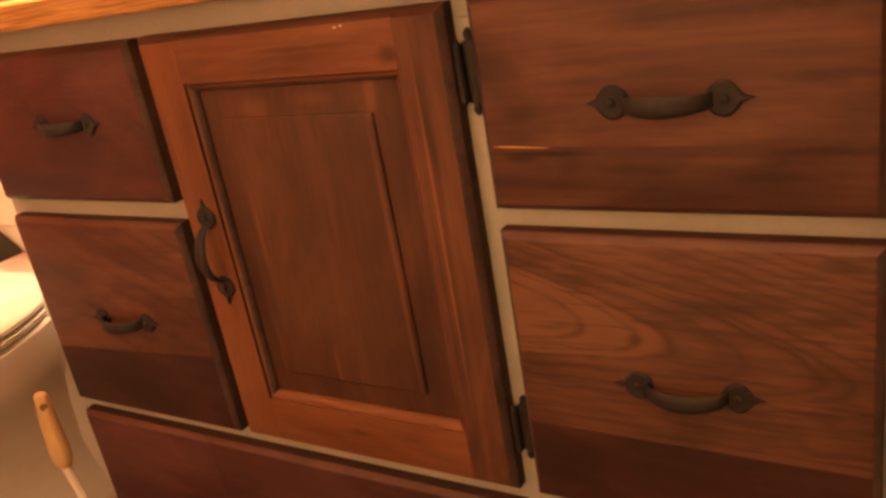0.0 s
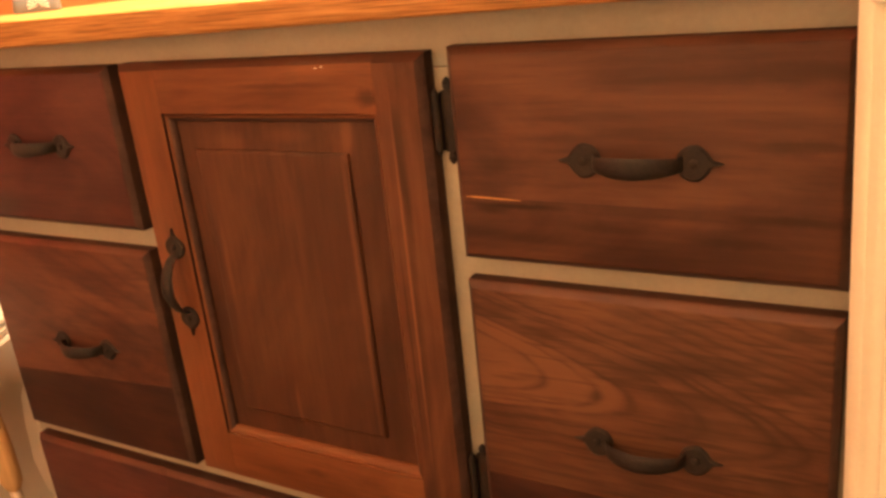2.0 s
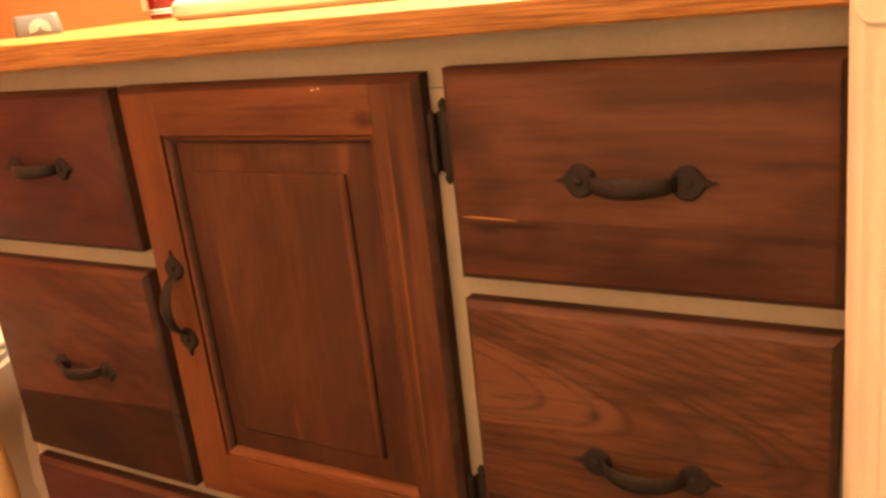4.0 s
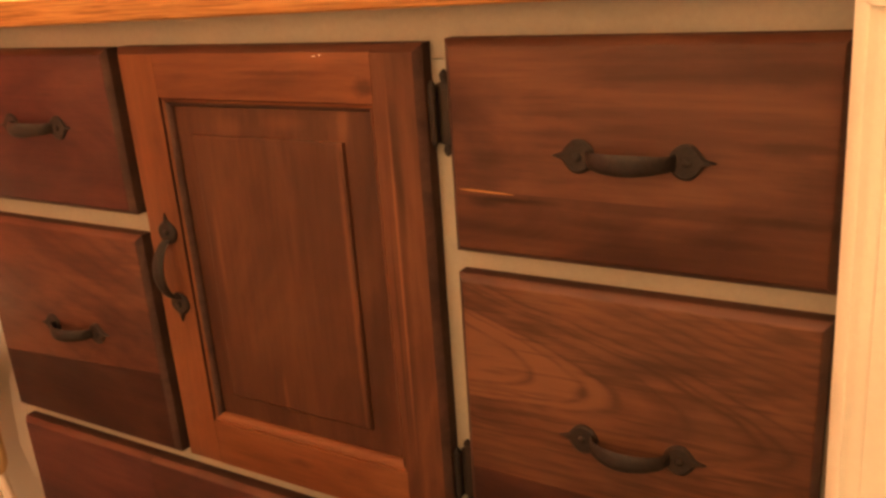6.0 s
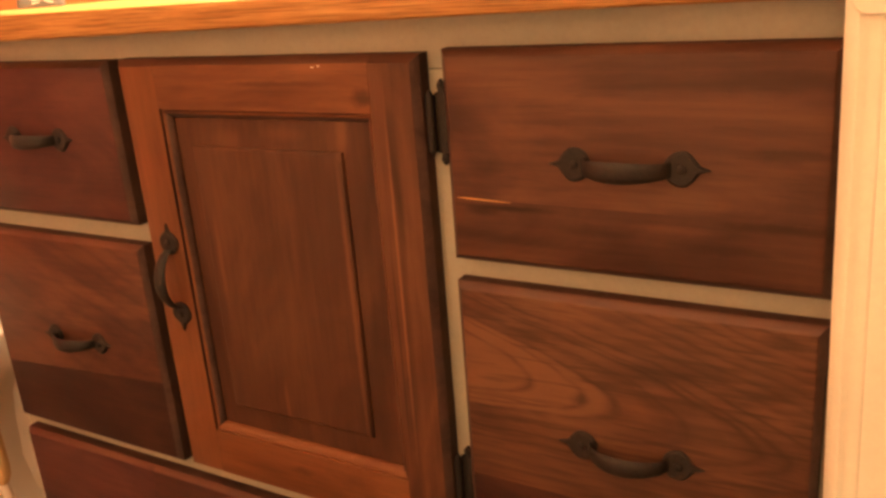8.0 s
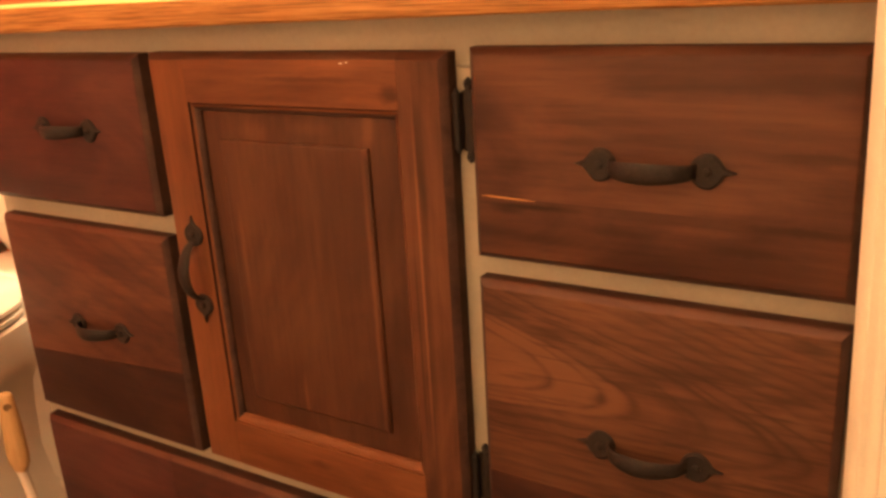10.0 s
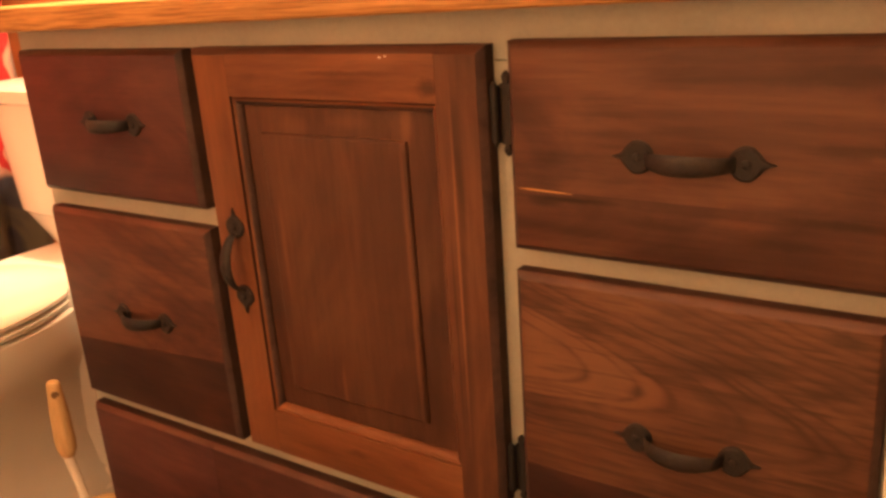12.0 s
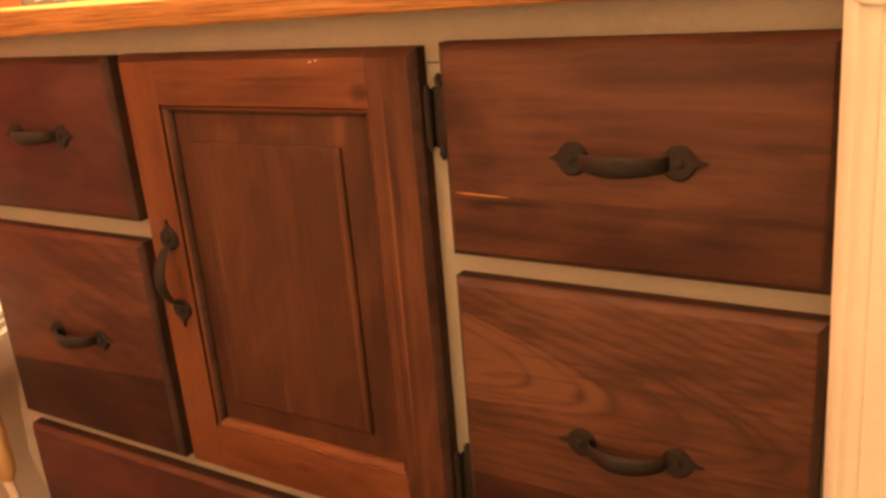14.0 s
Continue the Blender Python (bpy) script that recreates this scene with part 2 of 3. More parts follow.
RAIL_WOOD = wood("orange_rail_wood", (0.0845, 0.0277, 0.0108), (0.1467, 0.0513, 0.0191), (0.2000, 0.0765, 0.0301), 0, rings=6, figure=6.0, streak=0.5, lines=0.16, long=0.12, ring_dark=0.45, marks=((-0.073, 0.7235, 0.015, 0.009, 0.75), (-0.165, 0.7345, 0.075, 0.003, 0.5), (-0.190, 0.716, 0.060, 0.004, 0.35), (-0.280, 0.730, 0.020, 0.006, 0.3), (-0.194, 0.346, 0.020, 0.005, 0.5)))
# marks along the bevel and field edges paint highlights and shade into the panel
PANEL_WOOD = wood("panel_wood", (0.0400, 0.0150, 0.0076), (0.0655, 0.0252, 0.0124), (0.0940, 0.0388, 0.0185), 2, rings=6, figure=5.0, streak=0.35, lines=0.16, long=0.2, ring_dark=0.5, marks=((-0.1050, 0.693, 0.0075, 0.026, -0.8), (-0.1085, 0.540, 0.0035, 0.170, -0.6), (-0.090, 0.440, 0.010, 0.100, 0.35), (-0.203, 0.420, 0.0035, 0.030, -0.5), (-0.262, 0.560, 0.004, 0.060, -0.4), (-0.235, 0.684, 0.022, 0.012, -0.3), (-0.170, 0.690, 0.030, 0.008, -0.25)))
BOTTOM_BOARD = wood("bottom_drawer_board", (0.0297, 0.0083, 0.0063), (0.0528, 0.0152, 0.0102), (0.0746, 0.0244, 0.0152), 0, rings=6, figure=5.0, streak=0.4, lines=0.14)
# edge colours hold the light: grey sheen on chamfers, lit top bevels, shaded sides
CHAMFER_WOOD = wood("sheen_chamfer", (0.0430, 0.0235, 0.0190), (0.0660, 0.0375, 0.0305), (0.0900, 0.0530, 0.0430), 0, rough=0.45, streak=0.2, lines=0.1)
LIT_TOP_EDGE = wood("lit_top_edge", (0.054, 0.021, 0.013), (0.088, 0.037, 0.023), (0.125, 0.057, 0.036), 0, rough=0.30, streak=0.3, lines=0.1)
EDGE_WOOD = wood("shaded_edge", (0.0280, 0.0123, 0.0084), (0.0448, 0.0203, 0.0140), (0.0630, 0.0294, 0.0203), 0, rough=0.55, streak=0.2, lines=0.1)
HOLE_WOOD = wood("shaded_hole_wood", (0.16, 0.09, 0.04), (0.22, 0.13, 0.06), (0.28, 0.17, 0.08), 2)
OAK = wood("golden_oak", (0.280, 0.122, 0.034), (0.430, 0.215, 0.063), (0.550, 0.300, 0.100), 0, rings=9, figure=40.0, rough=0.35, streak=0.0, pores=0.65, lines=0.20, long=0.045, ring_dark=0.25, pore_scale=1000.0, pore_cut=(0.48, 0.64), fibre_scale=800.0, fibres=0.60, stretch=0.020, broad_scale=24.0)
FRAME_PAINT = paint("greige_frame_paint", (0.352, 0.336, 0.268), 0.45, 0.10)
TRIM_PAINT = paint("cream_trim_paint", (0.88, 0.87, 0.73), 0.35, 0.05)
WALL_PAINT = paint("orange_wall_paint", (0.48, 0.188, 0.058), 0.6, 0.06, 160.0, 0.12)
SOUTH_PAINT = paint("tan_wall_paint", (0.60, 0.52, 0.43), 0.6, 0.06, 160.0, 0.12)
CEILING_PAINT = paint("white_ceiling_paint", (0.80, 0.77, 0.70), 0.8, 0.04)
FLOOR = floor_tiles("stone_look_floor")
IRON = iron("hammered_black_iron")
CHINA = china("bone_china", (0.80, 0.74, 0.64))
SEAT = china("seat_enamel", (0.84, 0.78, 0.66), 0.22)
HANDLE_WOOD = wood("pale_handle_wood", (0.52, 0.33, 0.15), (0.66, 0.45, 0.22), (0.74, 0.54, 0.29), 2, rings=5, streak=0.1)
WHITE_PLASTIC = china("white_plastic", (0.78, 0.70, 0.60), 0.3)
RED_JAR = china("dark_red_glaze", (0.130, 0.012, 0.016), 0.18)
GREY_GLAZE = china("blue_grey_glaze", (0.115, 0.130, 0.140), 0.3)
WHITE_INK = china("white_ink", (0.80, 0.78, 0.72), 0.5)
CURTAIN = curtain_cloth("red_patterned_cloth")


# ---- builders ----
def mesh_of(name, bm, material, smooth=True, edge=None, edge_test=lambda c: True):
    bmesh.ops.recalc_face_normals(bm, faces=bm.faces[:])
    me = bpy.data.meshes.new(name)
    bm.to_mesh(me)
    bm.free()
    me.materials.append(material)
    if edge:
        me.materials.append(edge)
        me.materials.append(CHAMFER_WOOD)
        me.materials.append(LIT_TOP_EDGE)
        # colour follows the face's direction: shaded sides, lit tops, sheen on other chamfers
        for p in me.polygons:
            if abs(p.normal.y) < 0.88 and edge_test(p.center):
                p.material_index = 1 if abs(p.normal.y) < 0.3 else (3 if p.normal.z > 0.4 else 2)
    if smooth:
        me.shade_smooth()
        me.set_sharp_from_angle(angle=radians(35))
    return me


def part(name, bm, material, parent=None, label="", smooth=True, edge=None, edge_test=lambda c: True):
    ob = new(name, mesh_of(name, bm, material, smooth, edge, edge_test))
    ob.parent = parent
    return tagged(ob, label)


def thing(name, label, category, group="", kind=""):
    return tagged(new(name), label, category, group, kind)


def rings_mesh(bm, rings, cap=(True, True)):
    """Skins closed rings of equal length, one after the other."""
    made = [[bm.verts.new(p) for p in ring] for ring in rings]
    n = len(made[0])
    for a, b in zip(made, made[1:]):
        for i in range(n):
            bm.faces.new((a[i], a[(i + 1) % n], b[(i + 1) % n], b[i]))
    if cap[0]:
        bm.faces.new(made[0][::-1])
    if cap[1]:
        bm.faces.new(made[-1])
    return bm


def slab(x0, x1, z0, z1, profile):
    """A panel in the x-z plane: rings of (inset, y) from the back to the front."""
    bm = bmesh.new()
    return rings_mesh(bm, [[(x0 + i, y, z0 + i), (x1 - i, y, z0 + i), (x1 - i, y, z1 - i), (x0 + i, y, z1 - i)] for i, y in profile])


def block(x0, x1, y0, y1, z0, z1, r=0.0015):
    """A box with slightly eased edges."""
    bm = bmesh.new()
    bmesh.ops.create_cube(bm, size=1.0, matrix=Matrix.Translation(((x0 + x1) / 2, (y0 + y1) / 2, (z0 + z1) / 2)) @ Matrix.Diagonal((x1 - x0, y1 - y0, z1 - z0, 1)))
    if r:
        bmesh.ops.bevel(bm, geom=bm.edges[:], offset=r, segments=2, affect="EDGES", profile=0.5)
    return bm


def extruded(section, axis, a, b):
    """A section extruded from a to b: axis 2 takes (x, y) points, axis 0 takes (z, y) points."""
    bm = bmesh.new()
    if axis == 2:
        return rings_mesh(bm, [[(u, v, w) for u, v in section] for w in (a, b)])
    return rings_mesh(bm, [[(w, v, u) for u, v in section] for w in (a, b)])


def oval(cx, cy, rx, ry, z, power=2.0, n=40):
    ring = []
    for i in range(n):
        c, s = math.cos(2 * math.pi * i / n), math.sin(2 * math.pi * i / n)
        ring.append((cx + rx * math.copysign(abs(c) ** (2 / power), c), cy + ry * math.copysign(abs(s) ** (2 / power), s), z))
    return ring


def lofted(rows, n=40, cap=(True, True)):
    bm = bmesh.new()
    return rings_mesh(bm, [oval(*row, n=n) for row in rows], cap)


def tube(bm, a, b, ra, rb, n=14):
    a, b = Vector(a), Vector(b)
    turn = (b - a).to_track_quat("Z", "Y").to_matrix()
    ring = lambda c, r: [c + turn @ Vector((r * math.cos(6.2832 * i / n), r * math.sin(6.2832 * i / n), 0)) for i in range(n)]
    return rings_mesh(bm, [ring(a, ra), ring(b, rb)])


# ---- the room ----
FLOOR_Z, CEIL_Z = -0.04, 2.36
# unseen walls: south set near to bounce light, east far to keep the right dim
WEST, EAST, SOUTH, NORTH = -2.20, 2.60, -1.15, 0.55


def setting(name, bm, material, label, category):
    return tagged(part(name, bm, material, None), label, category, "", "structure")


setting("floor", block(WEST - 0.1, EAST + 0.1, SOUTH - 0.1, NORTH + 0.1, FLOOR_Z - 0.08, FLOOR_Z, 0), FLOOR, "mottled dark brown stone-look bathroom floor", "floor")
setting("ceiling", block(WEST - 0.1, EAST + 0.1, SOUTH - 0.1, NORTH + 0.1, CEIL_Z, CEIL_Z + 0.08, 0), CEILING_PAINT, "plain white painted ceiling of the bathroom", "ceiling")
setting("wall_north", block(WEST, EAST, NORTH, NORTH + 0.1, FLOOR_Z, CEIL_Z, 0), WALL_PAINT, "warm orange painted wall behind vanity and toilet", "wall")
setting("wall_west", block(WEST - 0.1, WEST, SOUTH - 0.1, NORTH + 0.1, FLOOR_Z, CEIL_Z, 0), WALL_PAINT, "warm orange painted wall behind the shower curtain", "wall")
setting("wall_south", block(WEST, EAST, SOUTH - 0.1, SOUTH, FLOOR_Z, CEIL_Z, 0), SOUTH_PAINT, "unseen tan wall facing the vanity, added to bounce light", "wall")
setting("wall_east", block(EAST, EAST + 0.1, SOUTH - 0.1, NORTH + 0.1, FLOOR_Z, CEIL_Z, 0), WALL_PAINT, "warm orange painted side wall of the bathroom", "wall")
setting("wall_return", block(0.288, EAST, -0.012, NORTH, FLOOR_Z, CEIL_Z, 0), TRIM_PAINT, "cream painted wall return beside the vanity", "wall")

# moulded casing that hides the end of the cabinet
CASING = [(0.2800, -0.0120), (0.2800, -0.0185), (0.2804, -0.0200), (0.2872, -0.0288), (0.2886, -0.0297), (0.2902, -0.0296), (0.2925, -0.0286),
          (0.2965, -0.0284), (0.2990, -0.0292), (0.3008, -0.0292), (0.3018, -0.0286), (0.3034, -0.0292), (0.3620, -0.0292), (0.3650, -0.0272), (0.3650, -0.0120)]


def leaning(bm):
    """The old casing stands a little out of plumb."""
    for v in bm.verts:
        v.co.x += 0.0236 * (0.690 - v.co.z)
    return bm


casing = setting("trim", leaning(extruded(CASING, 2, FLOOR_Z, 2.08)), TRIM_PAINT, "cream painted moulded door casing beside the vanity", "trim")


def hinge_leaf():
    """Painted-over hinge leaf with rounded corners."""
    bm = bmesh.new()
    x0, x1, z0, z1, r = 0.2835, 0.3400, 0.7765, 0.8655, 0.010
    ring = []
    for cx, cz, a in ((x0 + r, z0 + r, 180), (x1 - r, z0 + r, 270), (x1 - r, z1 - r, 0), (x0 + r, z1 - r, 90)):
        ring += [(cx + r * math.cos(radians(a + 15 * k)), cz + r * math.sin(radians(a + 15 * k))) for k in range(7)]
    cx, cz = (x0 + x1) / 2, (z0 + z1) / 2
    rings_mesh(bm, [[(x, -0.0280, z) for x, z in ring], [(x, -0.0322, z) for x, z in ring],
                    [(cx + (x - cx) * 0.965, -0.0334, cz + (z - cz) * 0.975) for x, z in ring]])
    return leaning(bm)


part("hinge_leaf", hinge_leaf(), TRIM_PAINT, casing, "hinge leaf painted over in cream")

# ---- the vanity ----
vanity = thing("vanity_cabinet", "walnut-fronted bathroom vanity with greige painted face frame", "cabinet")
TOE = 0.06


def carcass():
    bm = bmesh.new()
    for x0, x1, y0, y1, z0, z1 in ((-0.675, -0.659, 0.039, 0.545, FLOOR_Z, 0.784), (0.2710, 0.2870, 0.039, 0.545, FLOOR_Z, 0.784),
                                   (-0.659, 0.271, 0.530, 0.545, 0.06, 0.784), (-0.659, 0.271, 0.039, 0.530, 0.06, 0.076),
                                   (-0.659, 0.271, 0.100, 0.115, FLOOR_Z, 0.06)):
        bmesh.ops.create_cube(bm, size=1.0, matrix=Matrix.Translation(((x0 + x1) / 2, (y0 + y1) / 2, (z0 + z1) / 2)) @ Matrix.Diagonal((x1 - x0, y1 - y0, z1 - z0, 1)))
    return bm


part("body", carcass(), FRAME_PAINT, vanity, "greige painted plywood body")
FRONT, BACK = 0.019, 0.039
for name, x0, x1, z0, z1 in (
        ("top_rail", -0.677, 0.2875, 0.7440, 0.7845),
        ("end_stile", -0.677, -0.640, TOE, 0.7440),
        ("divider_stile", -0.392, -0.338, 0.322, 0.7440),
        ("hinge_stile", -0.036, 0.016, TOE, 0.7432),
        ("end_stile", 0.258, 0.2875, TOE, 0.7440),
        ("drawer_rail", -0.640, -0.392, 0.555, 0.602),
        ("drawer_rail", 0.016, 0.258, 0.562, 0.606),
        ("lower_rail", -0.640, -0.036, 0.278, 0.322),
        ("lower_rail", 0.016, 0.258, 0.278, 0.322),
        ("bottom_rail", -0.640, -0.036, TOE, 0.110),
        ("bottom_rail", 0.016, 0.258, TOE, 0.110)):
    part(name, block(x0, x1, FRONT, BACK, z0, z1, 0), FRAME_PAINT, vanity)

EDGE = [(0.0, 0.0188), (0.0, 0.0066), (0.0006, 0.0056), (0.0052, 0.0008), (0.0068, 0.0)]


def cut(bm, z_left, z_right, x0, x1, keep_upper, gap):
    """Keeps one side of a glue line that may run slightly out of level."""
    slope = Vector((x1 - x0, 0, z_right - z_left))
    normal = Vector((0, -1, 0)).cross(slope).normalized()
    if normal.z < 0:
        normal.negate()
    shift = gap if keep_upper else -gap
    res = bmesh.ops.bisect_plane(bm, geom=bm.verts[:] + bm.edges[:] + bm.faces[:], plane_co=(x0, 0, z_left + shift), plane_no=normal,
                                 clear_inner=keep_upper, clear_outer=not keep_upper)
    edges = [e for e in res["geom_cut"] if isinstance(e, bmesh.types.BMEdge)]
    if edges:
        bmesh.ops.edgeloop_fill(bm, edges=edges)
    return bm


def pull():
    """Bowed iron pull along x: two spade plates, an arched grip and screw heads; y = 0 is the wood."""
    bm = bmesh.new()
    for side in (-1, 1):
        outline = []
        for k in range(25):
            a = math.pi * (1 - 2 * k / 24)
            r = 0.0125
            x, z = r * math.cos(a), r * math.sin(a)
            if x > 0.0035:
                f = (x - 0.0035) / 0.009
                x, z = 0.0035 + f * 0.0085 + max(0, 1 - abs(z) / 0.0035) * 0.0078, z * (1 - 0.30 * f)
            outline.append((side * (0.0385 + x), z))
        outline = outline[:-1]
        if side < 0:
            outline = outline[::-1]
        cx = side * 0.0385
        rings_mesh(bm, [[(x, 0.0002, z) for x, z in outline], [(x, -0.0016, z) for x, z in outline],
                        [(cx + (x - cx) * 0.86, -0.0030, z * 0.86) for x, z in outline]])
        rings_mesh(bm, [[(cx + r * math.cos(a), y, r * math.sin(a)) for a in [k * math.pi / 5 for k in range(10)]]
                        for r, y in ((0.0034, -0.0028), (0.0032, -0.0042), (0.0016, -0.0050))])
    rings = []
    for k in range(19):
        s = k / 18
        x = -0.0315 + 0.063 * s
        rise = math.sin(math.pi * s) ** 0.55 if 0 < s < 1 else 0
        w = 0.0052 + 0.0024 * math.sin(math.pi * s)
        h = 0.0026 + 0.0006 * math.sin(math.pi * s)
        y = -0.0024 - 0.0190 * rise
        rings.append([(x, y + h * math.sin(a), w * math.cos(a)) for a in [j * math.pi / 6 for j in range(12)]])
    rings_mesh(bm, rings)
    return bm


PULL = mesh_of("pull", pull(), IRON)


def add_pull(parent, x, z, turn=0.0):
    ob = new("pull_handle", PULL)
    ob.parent = parent
    ob.matrix_local = pose(x, 0.0, z, 0, turn, 0)
    return tagged(ob, "black iron pull with spade-shaped ends")


def drawer_front(x0, x1, z0, z1, boards, label, pull_at=None, gap=0.0002):
    """Boards from the top down: (material, glue line below at its two ends)."""
    upper, first = None, None
    for n, (material, line) in enumerate(boards):
        bm = slab(x0, x1, z0, z1, EDGE)
        if line:
            cut(bm, line[0], line[1], x0, x1, True, gap)
        if upper:
            cut(bm, upper[0], upper[1], x0, x1, False, gap)
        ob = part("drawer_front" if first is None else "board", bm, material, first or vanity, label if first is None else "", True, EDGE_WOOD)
        first, upper = first or ob, line
    if pull_at:
        add_pull(first, *pull_at)
    return first


drawer_front(-0.660, -0.374, 0.589, 0.756, [(MAHOGANY, None)], "reddish-brown top drawer front", (-0.5000, 0.677))
drawer_front(-0.660, -0.374, 0.310, 0.567, [(RED_FIGURED, (0.391, 0.410)), (WALNUT_DARK, None)], "two-tone drawer front with a dark lower board", (-0.5080, 0.443))
streaky = drawer_front(-0.001, 0.2798, 0.593, 0.760, [(WALNUT, (0.646, 0.644)), (WALNUT_STREAKY, None)], "walnut drawer front with dark streaks", (0.1445, 0.6775), 0.00001)
drawer_front(-0.001, 0.2798, 0.312, 0.574, [(WALNUT_FIGURED, (0.396, 0.393)), (WALNUT_DARK, None)], "figured walnut drawer front with a dark lower board", (0.1450, 0.4480))
drawer_front(-0.001, 0.2798, 0.085, 0.287, [(WALNUT, None)], "walnut bottom drawer front")


def splinter():
    """A pale raised sliver along the glue line that paints the highlight of a short crack."""
    bm = bmesh.new()
    rows = [(0.0078, 0.6462, 0.0002), (0.016, 0.6460, 0.0009), (0.030, 0.6456, 0.0008), (0.044, 0.6452, 0.0005), (0.054, 0.6450, 0.0001)]
    rings_mesh(bm, [[(x, 0.0003, z - h), (x, -0.0007, z - 0.2 * h), (x, -0.0003, z + h), (x, 0.0003, z + h)] for x, z, h in rows])
    return bm


part("splinter", splinter(), OAK, streaky, "pale sliver standing in for the highlight on a crack")


def wide_front():
    """The wide bottom drawer front, of two lengths butted together."""
    first = None
    for a, b, material in ((-0.660, -0.4262, MAHOGANY), (-0.4258, -0.020, BOTTOM_BOARD)):
        bm = slab(-0.660, -0.020, 0.085, 0.292, EDGE)
        for co, no in (((a, 0, 0), Vector((-1, 0, 0))), ((b, 0, 0), Vector((1, 0, 0)))):
            if -0.660 < co[0] < -0.020:
                res = bmesh.ops.bisect_plane(bm, geom=bm.verts[:] + bm.edges[:] + bm.faces[:], plane_co=co, plane_no=no, clear_outer=True)
                bmesh.ops.edgeloop_fill(bm, edges=[e for e in res["geom_cut"] if isinstance(e, bmesh.types.BMEdge)])
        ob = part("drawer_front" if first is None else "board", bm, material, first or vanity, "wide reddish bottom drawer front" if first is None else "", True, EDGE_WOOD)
        first = first or ob


wide_front()

# the door: raised panel in a mitre-less frame of stiles and rails
DX0, DX1, DZ0, DZ1 = -0.359, -0.021, 0.311, 0.757
OX0, OX1, OZ0, OZ1 = -0.308, -0.066, 0.368, 0.711
door = part("door", slab(OX0 - 0.0070, OX1 + 0.0010, OZ0 - 0.004, OZ1 + 0.004,
                         [(0.0, 0.0175), (0.0, 0.0112), (0.0385, 0.0068), (0.0389, 0.0040), (0.0400, 0.0031), (0.0425, 0.0027)]), PANEL_WOOD, vanity,
            "raised-panel walnut door with orange rails")


def frame_section(outer, inner):
    """Rounded outer edge, ogee on the inner edge; outer and inner are places across the board."""
    s = 1 if inner > outer else -1
    return [(outer, 0.0188), (outer, 0.0070), (outer + s * 0.0006, 0.0060), (outer + s * 0.0058, 0.0004), (outer + s * 0.0066, 0.0),
            (inner, 0.0), (inner + s * 0.0003, 0.0030), (inner + s * 0.0011, 0.0030), (inner + s * 0.0020, 0.0022), (inner + s * 0.0045, 0.0030), (inner + s * 0.0070, 0.0050), (inner + s * 0.0082, 0.0075),
            (inner + s * 0.0084, 0.0095), (inner + s * 0.0084, 0.0188)]


def eased_ends(bm):
    """Chamfers both ends of a stile like the long edges."""
    for z, s in ((DZ1, 1), (DZ0, -1)):
        res = bmesh.ops.bisect_plane(bm, geom=bm.verts[:] + bm.edges[:] + bm.faces[:], plane_co=(0, 0, z - s * 0.0064), plane_no=(0, -0.9, s), clear_outer=True)
        edges = [e for e in res["geom_cut"] if isinstance(e, bmesh.types.BMEdge)]
        bmesh.ops.holes_fill(bm, edges=edges)
    return bm


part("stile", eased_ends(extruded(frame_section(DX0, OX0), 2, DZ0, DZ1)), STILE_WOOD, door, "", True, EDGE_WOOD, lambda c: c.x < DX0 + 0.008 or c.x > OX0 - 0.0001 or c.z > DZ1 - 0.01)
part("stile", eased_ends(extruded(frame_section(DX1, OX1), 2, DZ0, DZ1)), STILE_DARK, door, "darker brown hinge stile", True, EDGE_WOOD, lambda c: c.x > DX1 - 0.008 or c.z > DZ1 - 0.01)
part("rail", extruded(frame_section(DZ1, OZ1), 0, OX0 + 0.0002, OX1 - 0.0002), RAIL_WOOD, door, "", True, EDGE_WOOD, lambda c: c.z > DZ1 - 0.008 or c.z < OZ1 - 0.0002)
part("rail", extruded(frame_section(DZ0, OZ0), 0, OX0 + 0.0002, OX1 - 0.0002), RAIL_WOOD, door)
add_pull(door, -0.3265, 0.5390, 90)


def flecks():
    bm = bmesh.new()
    for x, z, w in ((-0.1205, 0.7482, 0.0021), (-0.1145, 0.7490, 0.0016)):
        rings_mesh(bm, [[(x + w * f * math.cos(a), y, z + 0.0005 * f * math.sin(a)) for a in [k * 0.785 for k in range(8)]] for f, y in ((1, 0.0001), (0.7, -0.0004))])
    return bm


part("paint_fleck", flecks(), WHITE_INK, door, "two chips of pale paint")


